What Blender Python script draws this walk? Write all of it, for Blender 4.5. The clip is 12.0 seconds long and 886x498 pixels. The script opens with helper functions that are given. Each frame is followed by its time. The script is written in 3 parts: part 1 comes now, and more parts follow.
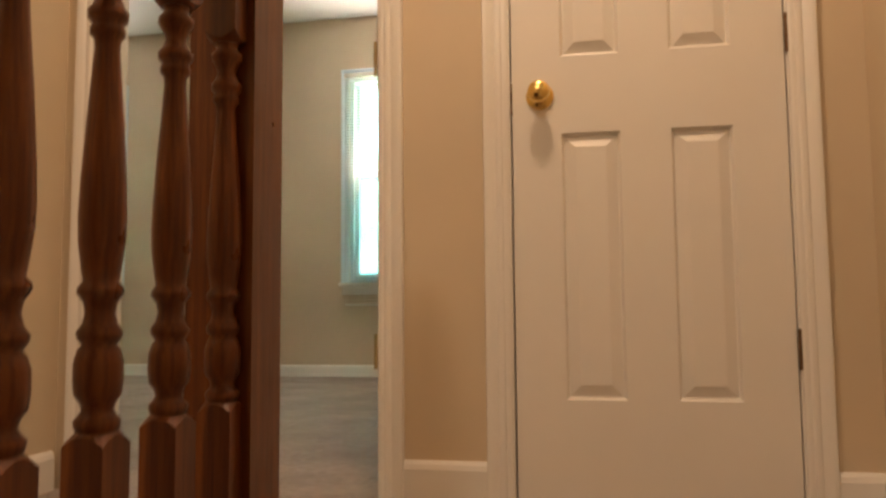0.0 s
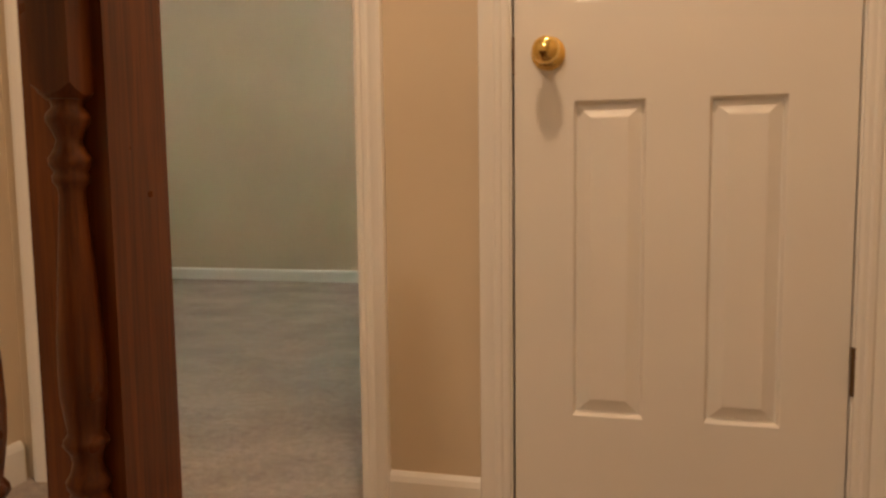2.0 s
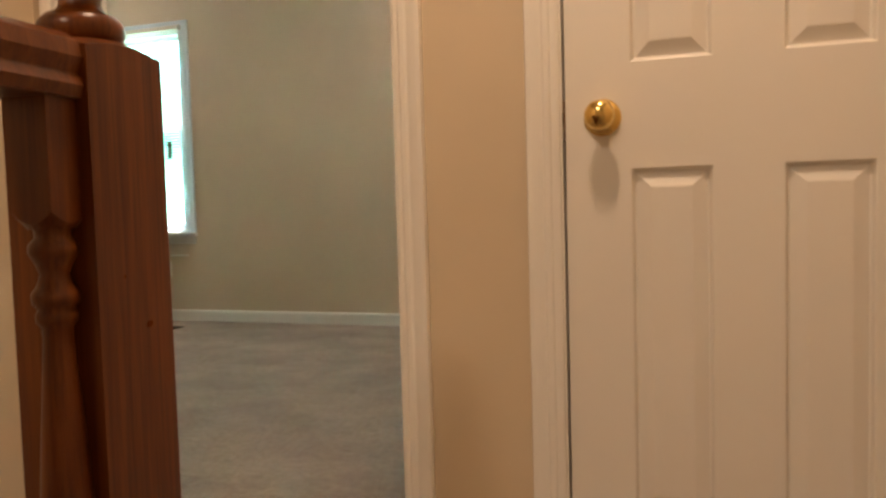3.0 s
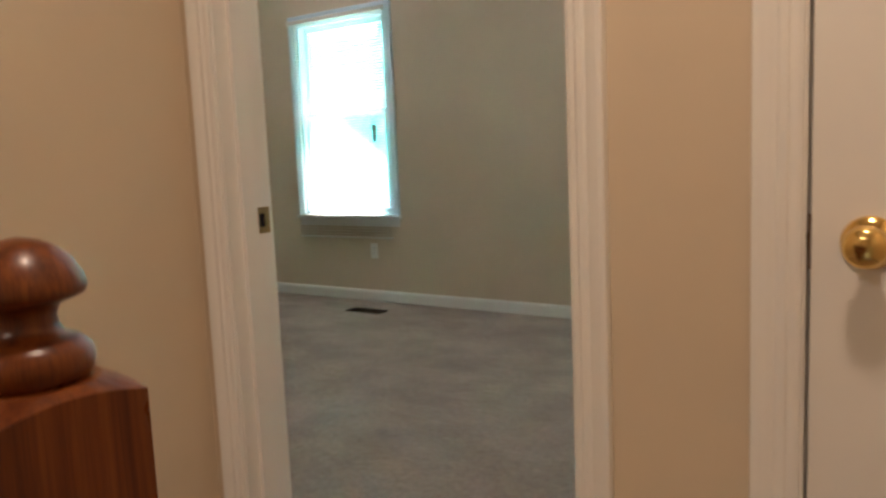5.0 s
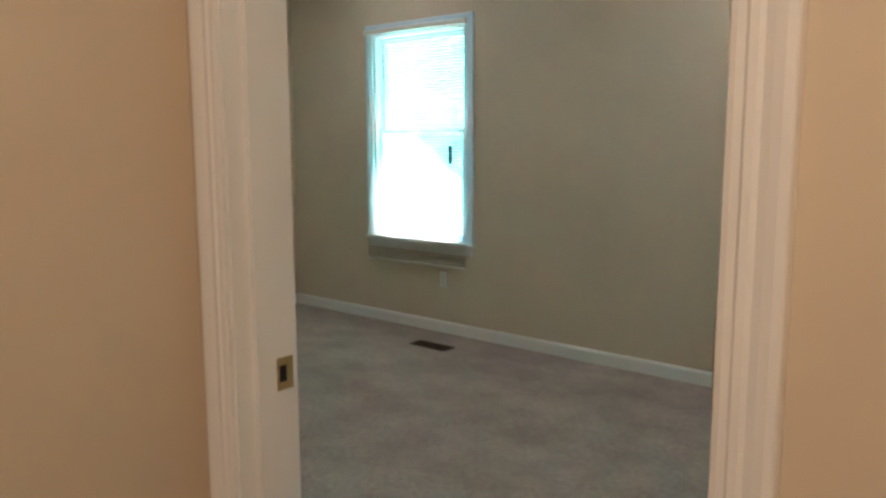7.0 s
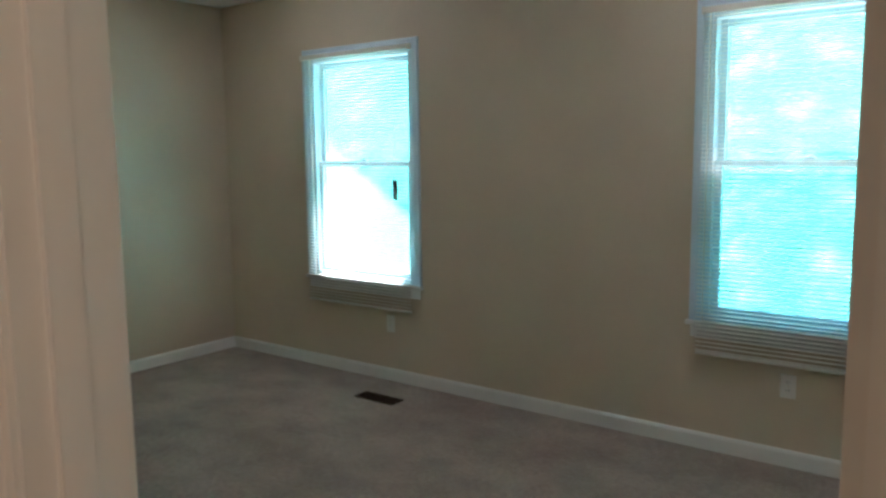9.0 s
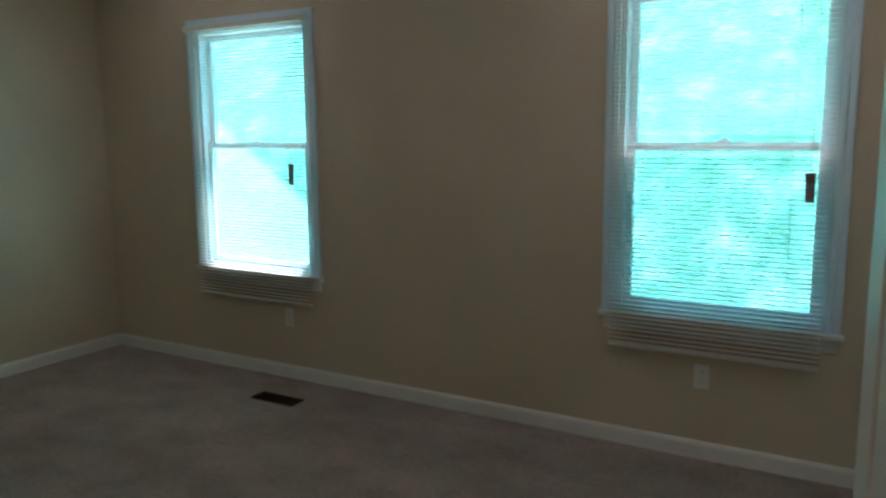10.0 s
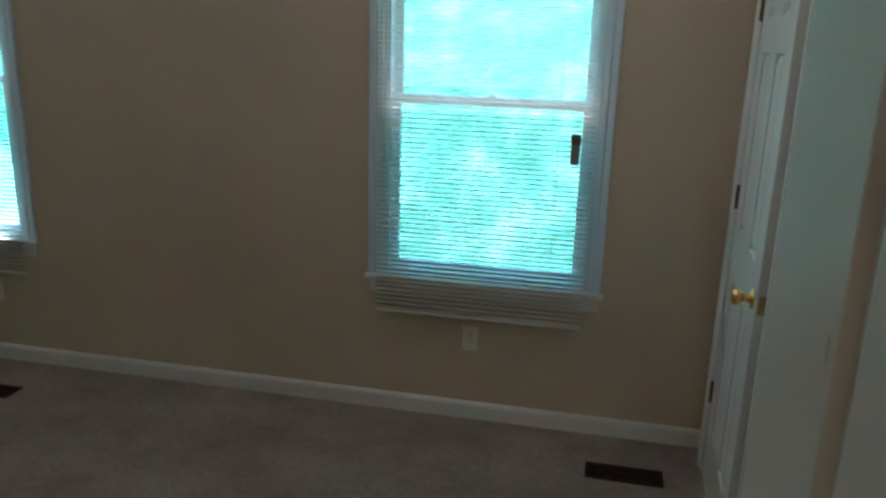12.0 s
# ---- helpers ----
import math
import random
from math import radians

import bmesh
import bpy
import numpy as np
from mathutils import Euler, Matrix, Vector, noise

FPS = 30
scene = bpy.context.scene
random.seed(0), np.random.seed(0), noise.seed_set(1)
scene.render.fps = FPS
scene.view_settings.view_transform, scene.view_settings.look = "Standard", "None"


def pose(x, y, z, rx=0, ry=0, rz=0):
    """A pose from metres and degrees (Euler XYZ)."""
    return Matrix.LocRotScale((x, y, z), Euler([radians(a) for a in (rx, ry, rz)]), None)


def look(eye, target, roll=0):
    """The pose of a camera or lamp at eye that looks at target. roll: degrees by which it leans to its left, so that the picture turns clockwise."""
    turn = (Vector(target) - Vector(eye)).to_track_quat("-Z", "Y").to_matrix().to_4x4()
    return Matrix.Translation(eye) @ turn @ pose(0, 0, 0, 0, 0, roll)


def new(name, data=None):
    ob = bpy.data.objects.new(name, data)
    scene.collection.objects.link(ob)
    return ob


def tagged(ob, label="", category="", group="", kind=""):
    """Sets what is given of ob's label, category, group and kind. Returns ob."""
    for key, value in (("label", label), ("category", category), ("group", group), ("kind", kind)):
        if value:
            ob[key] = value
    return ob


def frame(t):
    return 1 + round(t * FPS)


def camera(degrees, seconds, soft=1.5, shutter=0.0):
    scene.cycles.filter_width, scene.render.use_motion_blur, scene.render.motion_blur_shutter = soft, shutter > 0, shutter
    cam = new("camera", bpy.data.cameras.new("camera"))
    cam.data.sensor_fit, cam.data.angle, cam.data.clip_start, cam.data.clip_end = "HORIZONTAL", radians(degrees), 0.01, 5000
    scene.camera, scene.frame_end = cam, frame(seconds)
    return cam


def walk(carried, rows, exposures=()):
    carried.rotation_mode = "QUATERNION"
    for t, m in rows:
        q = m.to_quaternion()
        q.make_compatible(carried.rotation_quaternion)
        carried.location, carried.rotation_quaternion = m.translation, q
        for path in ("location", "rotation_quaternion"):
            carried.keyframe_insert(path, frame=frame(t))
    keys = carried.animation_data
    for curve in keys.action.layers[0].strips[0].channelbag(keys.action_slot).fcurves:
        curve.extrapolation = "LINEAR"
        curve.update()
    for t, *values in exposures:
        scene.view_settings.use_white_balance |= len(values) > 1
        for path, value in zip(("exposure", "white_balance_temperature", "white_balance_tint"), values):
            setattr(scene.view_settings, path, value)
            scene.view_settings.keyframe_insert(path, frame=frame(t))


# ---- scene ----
# x runs right along the landing wall, y ahead into the bedroom, z = 0 is the upper floor
cam = camera(60.0, 12.0, soft=2.6, shutter=0.4)
PATH = [
    (0, (0.188, -1.799, 0.446), (-0.193, 0.157, 0.61), -0.5),
    (0.5, (0.19, -1.756, 0.542), (-0.175, 0.207, 0.659), 0.2),
    (1, (0.223, -1.699, 0.534), (-0.176, 0.26, 0.576), -0.0),
    (1.5, (0.231, -1.593, 0.66), (-0.204, 0.353, 0.509), -1.2),
    (2, (0.244, -1.51, 0.723), (-0.245, 0.42, 0.533), -0.7),
    (2.5, (0.247, -1.467, 0.731), (-0.319, 0.436, 0.616), -1.9),
    (2.7, (0.243, -1.443, 0.758), (-0.347, 0.457, 0.647), -1.9),
    (4.5, (0.199, -1.104, 1.02), (-0.777, 0.63, 0.813), -1.4),
    (5, (0.173, -1.058, 1.084), (-0.954, 0.576, 0.841), -2.5),
    (5.5, (0.073, -0.938, 1.158), (-1.144, 0.626, 0.889), -1.8),
    (6, (0.041, -0.878, 1.259), (-1.209, 0.656, 0.963), 0.2),
    (6.5, (-0.004, -0.788, 1.301), (-1.285, 0.722, 1.022), -0.2),
    (8.5, (-0.236, -0.449, 1.496), (-1.485, 1.093, 1.246), -0.3),
    (9, (-0.286, -0.348, 1.497), (-1.477, 1.24, 1.248), -0.7),
    (9.5, (-0.379, -0.242, 1.511), (-1.47, 1.412, 1.235), -0.7),
    (10, (-0.413, -0.092, 1.517), (-1.405, 1.616, 1.209), -0.6),
    (10.5, (-0.459, -0.017, 1.474), (-1.311, 1.765, 1.158), -0.1),
    (11, (-0.600, -0.050, 1.497), (-1.229, 1.817, 1.142), 0.25),
    (11.5, (-0.590, 0.140, 1.645), (-1.042, 2.022, 1.163), 1.4),
    (12, (-0.568, 0.235, 1.675), (-0.958, 2.115, 1.152), 1.8),
]
EXPOSURES = [(0, 4.93, 6500, 10), (2.7, 4.93, 6300, 9), (4.5, 4.7, 5550, 8), (6.7, 4.68, 5250, 5), (8.5, 4.42, 5000, 5), (9.5, 3.75, 5100, 7), (10.5, 3.25, 5250, 8), (11.1, 3.15, 5250, 8), (12, 3.45, 5150, 10)]
walk(cam, [(t, look(*p)) for t, *p in PATH], EXPOSURES)

# ---------------------------------------------------------------- light
SUN_DIR = Vector((0.44, 1.0, 2.5)).normalized()
world = bpy.data.worlds.new("world")
scene.world = world
world.use_nodes = True
wn = world.node_tree.nodes
sky = wn.new("ShaderNodeTexSky")
sky.sky_type = "NISHITA"
sky.sun_disc = False
sky.sun_elevation = math.asin(SUN_DIR.z)
sky.sun_rotation = math.atan2(SUN_DIR.x, SUN_DIR.y)
wn["Background"].inputs["Strength"].default_value = 0.15
world.node_tree.links.new(sky.outputs[0], wn["Background"].inputs["Color"])
sun = new("sun", bpy.data.lights.new("sun", "SUN"))
sun.data.energy, sun.data.angle, sun.data.color = 5.0, radians(0.5), (1.0, 0.95, 0.87)
sun.matrix_world = look((0, 0, 0), -SUN_DIR)

LAMP_AT = (0.05, -0.72, 2.515)
lamp = new("landing_lamp_light", bpy.data.lights.new("landing_lamp_light", "AREA"))
lamp.data.shape, lamp.data.size, lamp.data.energy, lamp.data.color = "DISK", 0.18, 0.59, (1.0, 0.67, 0.43)
lamp.matrix_world = pose(*LAMP_AT)
# added warm fill far back in the hall, with no seen source
hall = new("hall_fill_light", bpy.data.lights.new("hall_fill_light", "AREA"))
hall.data.shape, hall.data.size, hall.data.energy, hall.data.color = "DISK", 0.3, 0.85, (1.0, 0.76, 0.54)
hall.matrix_world = pose(-0.5, -3.1, 2.515)
# added fill lamps, room side of the blinds, aimed up in place of daylight
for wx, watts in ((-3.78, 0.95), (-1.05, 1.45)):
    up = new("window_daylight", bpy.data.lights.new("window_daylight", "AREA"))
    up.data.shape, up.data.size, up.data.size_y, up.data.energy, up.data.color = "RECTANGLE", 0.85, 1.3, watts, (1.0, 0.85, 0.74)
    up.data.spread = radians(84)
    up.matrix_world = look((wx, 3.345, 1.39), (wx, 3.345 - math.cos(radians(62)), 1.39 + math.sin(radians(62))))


# ---------------------------------------------------------------- materials
def material(name, base, rough=0.6, metal=0.0, spec=0.5):
    m = bpy.data.materials.new(name)
    m.use_nodes = True
    b = m.node_tree.nodes["Principled BSDF"]
    b.inputs["Base Color"].default_value = (*base, 1)
    b.inputs["Roughness"].default_value = rough
    b.inputs["Metallic"].default_value = metal
    b.inputs["Specular IOR Level"].default_value = spec
    return m, m.node_tree, b


def coords(nt, scale=(1, 1, 1)):
    g = nt.nodes.new("ShaderNodeNewGeometry")
    mp = nt.nodes.new("ShaderNodeMapping")
    mp.inputs["Scale"].default_value = scale
    nt.links.new(g.outputs["Position"], mp.inputs["Vector"])
    return mp.outputs["Vector"]


def local(nt, scale=(1, 1, 1)):
    g = nt.nodes.new("ShaderNodeTexCoord")
    mp = nt.nodes.new("ShaderNodeMapping")
    mp.inputs["Scale"].default_value = scale
    nt.links.new(g.outputs["Object"], mp.inputs["Vector"])
    return mp.outputs["Vector"]


def noise_tex(nt, vec, scale, detail=3.0, rough=0.55):
    n = nt.nodes.new("ShaderNodeTexNoise")
    n.inputs["Scale"].default_value = scale
    n.inputs["Detail"].default_value = detail
    n.inputs["Roughness"].default_value = rough
    nt.links.new(vec, n.inputs["Vector"])
    return n.outputs["Fac"]


def ramp(nt, fac, *stops):
    r = nt.nodes.new("ShaderNodeValToRGB")
    e = r.color_ramp.elements
    e[0].position, e[0].color = stops[0][0], (*stops[0][1], 1)
    e[1].position, e[1].color = stops[-1][0], (*stops[-1][1], 1)
    for p, c in stops[1:-1]:
        k = e.new(p)
        k.color = (*c, 1)
    nt.links.new(fac, r.inputs["Fac"])
    return r.outputs["Color"]


def mix(nt, fac, a, b, mode="MIX"):
    m = nt.nodes.new("ShaderNodeMix")
    m.data_type, m.blend_type = "RGBA", mode
    if isinstance(fac, float):
        m.inputs[0].default_value = fac
    else:
        nt.links.new(fac, m.inputs[0])
    nt.links.new(a, m.inputs[6])
    nt.links.new(b, m.inputs[7])
    return m.outputs[2]


def bump(nt, bsdf, height, strength, distance):
    b = nt.nodes.new("ShaderNodeBump")
    b.inputs["Strength"].default_value = strength
    b.inputs["Distance"].default_value = distance
    nt.links.new(height, b.inputs["Height"])
    nt.links.new(b.outputs["Normal"], bsdf.inputs["Normal"])


def painted(name, base, rough, peel=0.25, spread=0.05, spec=0.5):
    """Rolled paint: a faint orange-peel relief, slow blotches and a little uneven sheen."""
    m, nt, b = material(name, base, rough, 0.0, spec)
    v = coords(nt)
    lo = tuple(c * (1 - spread) for c in base)
    hi = tuple(min(1, c * (1 + spread)) for c in base)
    big = ramp(nt, noise_tex(nt, v, 1.7, 4), (0.3, lo), (0.7, hi))
    nt.links.new(big, b.inputs["Base Color"])
    r = ramp(nt, noise_tex(nt, v, 9, 3), (0.3, (rough * 0.9,) * 3), (0.7, (min(1, rough * 1.12),) * 3))
    nt.links.new(r, b.inputs["Roughness"])
    bump(nt, b, noise_tex(nt, v, 420, 2), peel * 0.5, 0.001)
    return m


WALL = painted("beige_wall_paint", (0.63, 0.52, 0.375), 0.55)
WHITE = painted("white_trim_paint", (0.80, 0.77, 0.72), 0.32, 0.08, 0.03)
DOOR_WHITE = painted("white_door_paint", (0.78, 0.74, 0.68), 0.42, 0.10, 0.03)
CEILING = painted("white_ceiling_paint", (0.80, 0.79, 0.76), 0.85, 0.6, 0.04)
# white window trim with the sky's blue cast mixed into its colour
VINYL_BLUE_CAST = painted("white_vinyl_blue_cast", (0.68, 0.77, 0.84), 0.35, 0.03, 0.02)
PLATE = painted("ivory_plastic", (0.78, 0.75, 0.68), 0.35, 0.02, 0.02)
SLAT = painted("cream_blind_slat", (0.74, 0.70, 0.62), 0.4, 0.02, 0.03)


def carpet_material():
    m, nt, b = material("plush_beige_carpet", (0.36, 0.32, 0.27), 0.95, 0.0, 0.1)
    v = coords(nt)
    tuft = noise_tex(nt, v, 190, 3, 0.7)
    brushed = noise_tex(nt, coords(nt, (1.2, 1.6, 1)), 1.6, 5, 0.6)
    trod = noise_tex(nt, v, 4.5, 4)
    c1 = ramp(nt, brushed, (0.34, (0.40, 0.305, 0.24)), (0.5, (0.485, 0.38, 0.31)), (0.66, (0.565, 0.455, 0.37)))
    c2 = ramp(nt, trod, (0.35, (0.72, 0.72, 0.72)), (0.62, (1.0, 1.0, 1.0)))
    c3 = ramp(nt, tuft, (0.3, (0.66, 0.66, 0.66)), (0.7, (1.15, 1.13, 1.1)))
    clump = ramp(nt, noise_tex(nt, v, 38, 4, 0.7), (0.32, (0.74, 0.73, 0.72)), (0.66, (1.1, 1.1, 1.08)))
    c = mix(nt, 1.0, mix(nt, 1.0, mix(nt, 0.6, c1, c2, "MULTIPLY"), clump, "MULTIPLY"), c3, "MULTIPLY")
    nt.links.new(c, b.inputs["Base Color"])
    b.inputs["Sheen Weight"].default_value = 0.3
    b.inputs["Sheen Roughness"].default_value = 0.5
    bump(nt, b, tuft, 0.9, 0.012)
    return m


CARPET = carpet_material()


def stained_wood():
    m, nt, b = material("red_brown_stained_wood", (0.12, 0.035, 0.014), 0.26, 0.0, 0.35)
    v = local(nt, (1, 1, 0.045))
    g = noise_tex(nt, v, 75, 5, 0.65)
    f = noise_tex(nt, local(nt, (1, 1, 0.02)), 260, 2)
    c = ramp(nt, g, (0.25, (0.054, 0.0115, 0.0017)), (0.5, (0.120, 0.030, 0.0038)), (0.75, (0.20, 0.057, 0.0073)))
    pores = ramp(nt, f, (0.35, (0.55, 0.5, 0.5)), (0.55, (1, 1, 1)))
    nt.links.new(mix(nt, 0.55, c, pores, "MULTIPLY"), b.inputs["Base Color"])
    r = ramp(nt, noise_tex(nt, local(nt), 14, 3), (0.3, (0.27,) * 3), (0.75, (0.42,) * 3))
    nt.links.new(r, b.inputs["Roughness"])
    b.inputs["Coat Weight"].default_value = 0.1
    b.inputs["Coat Roughness"].default_value = 0.18
    bump(nt, b, g, 0.12, 0.002)
    return m


WOOD = stained_wood()


def metal(name, base, rough):
    m, nt, b = material(name, base, rough, 1.0)
    r = ramp(nt, noise_tex(nt, local(nt), 60, 3), (0.3, (rough * 0.7,) * 3), (0.75, (rough * 1.5,) * 3))
    nt.links.new(r, b.inputs["Roughness"])
    return m


BRASS = metal("polished_brass", (0.86, 0.60, 0.20), 0.13)
DULL_BRASS = metal("tarnished_brass", (0.50, 0.36, 0.17), 0.38)
HINGE_METAL = metal("dark_brown_brass", (0.20, 0.13, 0.075), 0.45)
BROWN_METAL = metal("brown_register_steel", (0.075, 0.048, 0.033), 0.5)
# near-black painted in for the unlit depth of holes and slots
DARK, _, _ = material("recess_shade_black", (0.012, 0.010, 0.009), 0.9)
TAG_BROWN = painted("brown_card", (0.10, 0.055, 0.035), 0.6, 0.05, 0.15)
TAG_GREY = painted("grey_card", (0.22, 0.19, 0.17), 0.6, 0.05, 0.1)
CORD = painted("white_cord", (0.7, 0.68, 0.62), 0.8, 0.1, 0.05)
SIDING = painted("cream_siding", (0.66, 0.63, 0.55), 0.7, 0.2, 0.06)


def glass_material():
    m = bpy.data.materials.new("window_glass")
    m.use_nodes = True
    nt = m.node_tree
    nt.nodes.remove(nt.nodes["Principled BSDF"])
    tr = nt.nodes.new("ShaderNodeBsdfTransparent")
    # tint puts daylight's cyan cast into the glass and dims the view outside
    tr.inputs["Color"].default_value = (0.60, 0.83, 0.76, 1)
    gl = nt.nodes.new("ShaderNodeBsdfGlossy")
    gl.inputs["Roughness"].default_value = 0.02
    mx = nt.nodes.new("ShaderNodeMixShader")
    mx.inputs[0].default_value = 0.05
    nt.links.new(tr.outputs[0], mx.inputs[1])
    nt.links.new(gl.outputs[0], mx.inputs[2])
    nt.links.new(mx.outputs[0], nt.nodes["Material Output"].inputs["Surface"])
    return m


GLASS = glass_material()


def screen_material():
    """Fibreglass insect mesh, far too fine to see thread by thread."""
    m = bpy.data.materials.new("insect_screen")
    m.use_nodes = True
    nt = m.node_tree
    nt.nodes.remove(nt.nodes["Principled BSDF"])
    tr = nt.nodes.new("ShaderNodeBsdfTransparent")
    df = nt.nodes.new("ShaderNodeBsdfDiffuse")
    df.inputs["Color"].default_value = (0.75, 0.75, 0.74, 1)
    tl = nt.nodes.new("ShaderNodeBsdfTranslucent")
    tl.inputs["Color"].default_value = (0.85, 0.85, 0.84, 1)
    thread = nt.nodes.new("ShaderNodeMixShader")
    thread.inputs[0].default_value = 0.8
    nt.links.new(df.outputs[0], thread.inputs[1])
    nt.links.new(tl.outputs[0], thread.inputs[2])
    v = local(nt)
    weave = noise_tex(nt, v, 900, 1)
    cover = nt.nodes.new("ShaderNodeMapRange")
    cover.inputs["To Min"].default_value = 0.23
    cover.inputs["To Max"].default_value = 0.32
    nt.links.new(weave, cover.inputs["Value"])
    mx = nt.nodes.new("ShaderNodeMixShader")
    nt.links.new(cover.outputs[0], mx.inputs[0])
    nt.links.new(tr.outputs[0], mx.inputs[1])
    nt.links.new(thread.outputs[0], mx.inputs[2])
    nt.links.new(mx.outputs[0], nt.nodes["Material Output"].inputs["Surface"])
    return m


SCREEN = screen_material()


def lamp_glass():
    m, nt, b = material("frosted_lamp_glass", (0.9, 0.86, 0.78), 0.4)
    b.inputs["Emission Color"].default_value = (1.0, 0.76, 0.48, 1)
    b.inputs["Emission Strength"].default_value = 1.2
    return m


LAMP_GLASS = lamp_glass()


def ground_material():
    m, nt, b = material("grassy_hillside", (0.10, 0.14, 0.05), 0.95, 0, 0.1)
    v = coords(nt)
    a = noise_tex(nt, coords(nt, (1, 0.35, 1)), 1.0, 6, 0.66)
    f = noise_tex(nt, coords(nt, (1, 0.4, 1)), 4, 5, 0.75)
    lush = noise_tex(nt, coords(nt, (1, 0.3, 1)), 0.35, 5, 0.65)
    dry = ramp(nt, a, (0.34, (0.030, 0.085, 0.035)), (0.45, (0.080, 0.150, 0.100)), (0.53, (0.14, 0.20, 0.16)), (0.59, (0.27, 0.31, 0.26)), (0.68, (0.42, 0.43, 0.38)))
    wet = ramp(nt, a, (0.36, (0.020, 0.070, 0.022)), (0.50, (0.045, 0.115, 0.050)), (0.62, (0.11, 0.18, 0.10)))
    pick = ramp(nt, lush, (0.48, (0.0, 0.0, 0.0)), (0.58, (1.0, 1.0, 1.0)))
    c = mix(nt, pick, dry, wet)
    d = ramp(nt, f, (0.32, (0.5, 0.55, 0.5)), (0.68, (1.3, 1.25, 1.25)))
    nt.links.new(mix(nt, 1.0, c, d, "MULTIPLY"), b.inputs["Base Color"])
    bump(nt, b, f, 1.0, 0.15)
    return m


GROUND = ground_material()


def leaf_material():
    m, nt, b = material("green_leaves", (0.07, 0.16, 0.04), 0.55)
    i = nt.nodes.new("ShaderNodeNewGeometry")
    c = ramp(nt, i.outputs["Random Per Island"], (0.0, (0.035, 0.09, 0.025)), (0.5, (0.07, 0.16, 0.04)), (1.0, (0.12, 0.23, 0.06)))
    nt.links.new(c, b.inputs["Base Color"])
    tl = nt.nodes.new("ShaderNodeBsdfTranslucent")
    nt.links.new(c, tl.inputs["Color"])
    mx = nt.nodes.new("ShaderNodeMixShader")
    mx.inputs[0].default_value = 0.45
    nt.links.new(b.outputs[0], mx.inputs[1])
    nt.links.new(tl.outputs[0], mx.inputs[2])
    nt.links.new(mx.outputs[0], nt.nodes["Material Output"].inputs["Surface"])
    return m


LEAF = leaf_material()
BARK = painted("grey_bark", (0.16, 0.13, 0.10), 0.9, 1.0, 0.25)
ROOF = painted("grey_shingle_roof", (0.14, 0.13, 0.12), 0.9, 0.8, 0.2)


# ---------------------------------------------------------------- mesh helpers
def mesh_of(name, verts, faces, mat, smooth=False):
    me = bpy.data.meshes.new(name)
    me.from_pydata(verts, [], faces)
    me.validate()
    bm = bmesh.new()
    bm.from_mesh(me)
    bmesh.ops.recalc_face_normals(bm, faces=bm.faces)
    bm.to_mesh(me)
    bm.free()
    me.materials.append(mat)
    if smooth:
        me.polygons.foreach_set("use_smooth", [True] * len(me.polygons))
    return me


def part(name, bm, mat, parent=None, label=""):
    """Links a bmesh as one mesh object under a thing or part."""
    me = bpy.data.meshes.new(name)
    bmesh.ops.recalc_face_normals(bm, faces=bm.faces)
    bm.to_mesh(me)
    bm.free()
    me.materials.append(mat)
    ob = new(name, me)
    ob.parent = parent
    return tagged(ob, label)


def piece(name, me, parent, m=None):
    ob = new(name, me)
    ob.parent = parent
    if m is not None:
        ob.matrix_basis = m
    return ob


def box(bm, x0, x1, y0, y1, z0, z1, bevel=0.0, segs=1):
    vs = [bm.verts.new((x, y, z)) for x in (x0, x1) for y in (y0, y1) for z in (z0, z1)]
    fs = [bm.faces.new([vs[i] for i in f]) for f in ((0, 1, 3, 2), (4, 6, 7, 5), (0, 4, 5, 1), (2, 3, 7, 6), (0, 2, 6, 4), (1, 5, 7, 3))]
    if bevel:
        es = {e for f in fs for e in f.edges}
        bmesh.ops.bevel(bm, geom=list(es), offset=bevel, segments=segs, affect="EDGES", profile=0.5)
    return bm


def boxes(*bs, bevel=0.0):
    bm = bmesh.new()
    for b in bs:
        box(bm, *b, bevel=bevel)
    return bm


def prism(profile, a, b):
    """Profile points (across, out) swept from a to b; each end is a function (u, v) -> place."""
    n = len(profile)
    verts = [a(u, v) for u, v in profile] + [b(u, v) for u, v in profile]
    faces = [(i, (i + 1) % n, n + (i + 1) % n, n + i) for i in range(n)] + [tuple(range(n)), tuple(range(2 * n - 1, n - 1, -1))]
    bm = bmesh.new()
    vs = [bm.verts.new(v) for v in verts]
    for f in faces:
        bm.faces.new([vs[i] for i in f])
    return bm


def lathe(profile, n=20, cap=True):
    """Turned shape about z from (radius, height) points."""
    bm = bmesh.new()
    rings = []
    for r, z in profile:
        rings.append([bm.verts.new((r * math.cos(2 * math.pi * k / n), r * math.sin(2 * math.pi * k / n), z)) for k in range(n)])
    for a, b in zip(rings, rings[1:]):
        for k in range(n):
            f = bm.faces.new((a[k], a[(k + 1) % n], b[(k + 1) % n], b[k]))
            f.smooth = True
    if cap:
        bm.faces.new(rings[0][::-1])
        bm.faces.new(rings[-1])
    return bm


def moved(bm, m):
    bmesh.ops.transform(bm, matrix=m, verts=bm.verts)
    return bm


def empty(name, m=None):
    ob = new(name)
    if m is not None:
        ob.matrix_basis = m
    return ob


def structure(ob, label, category):
    return tagged(ob, label, category, "", "structure")


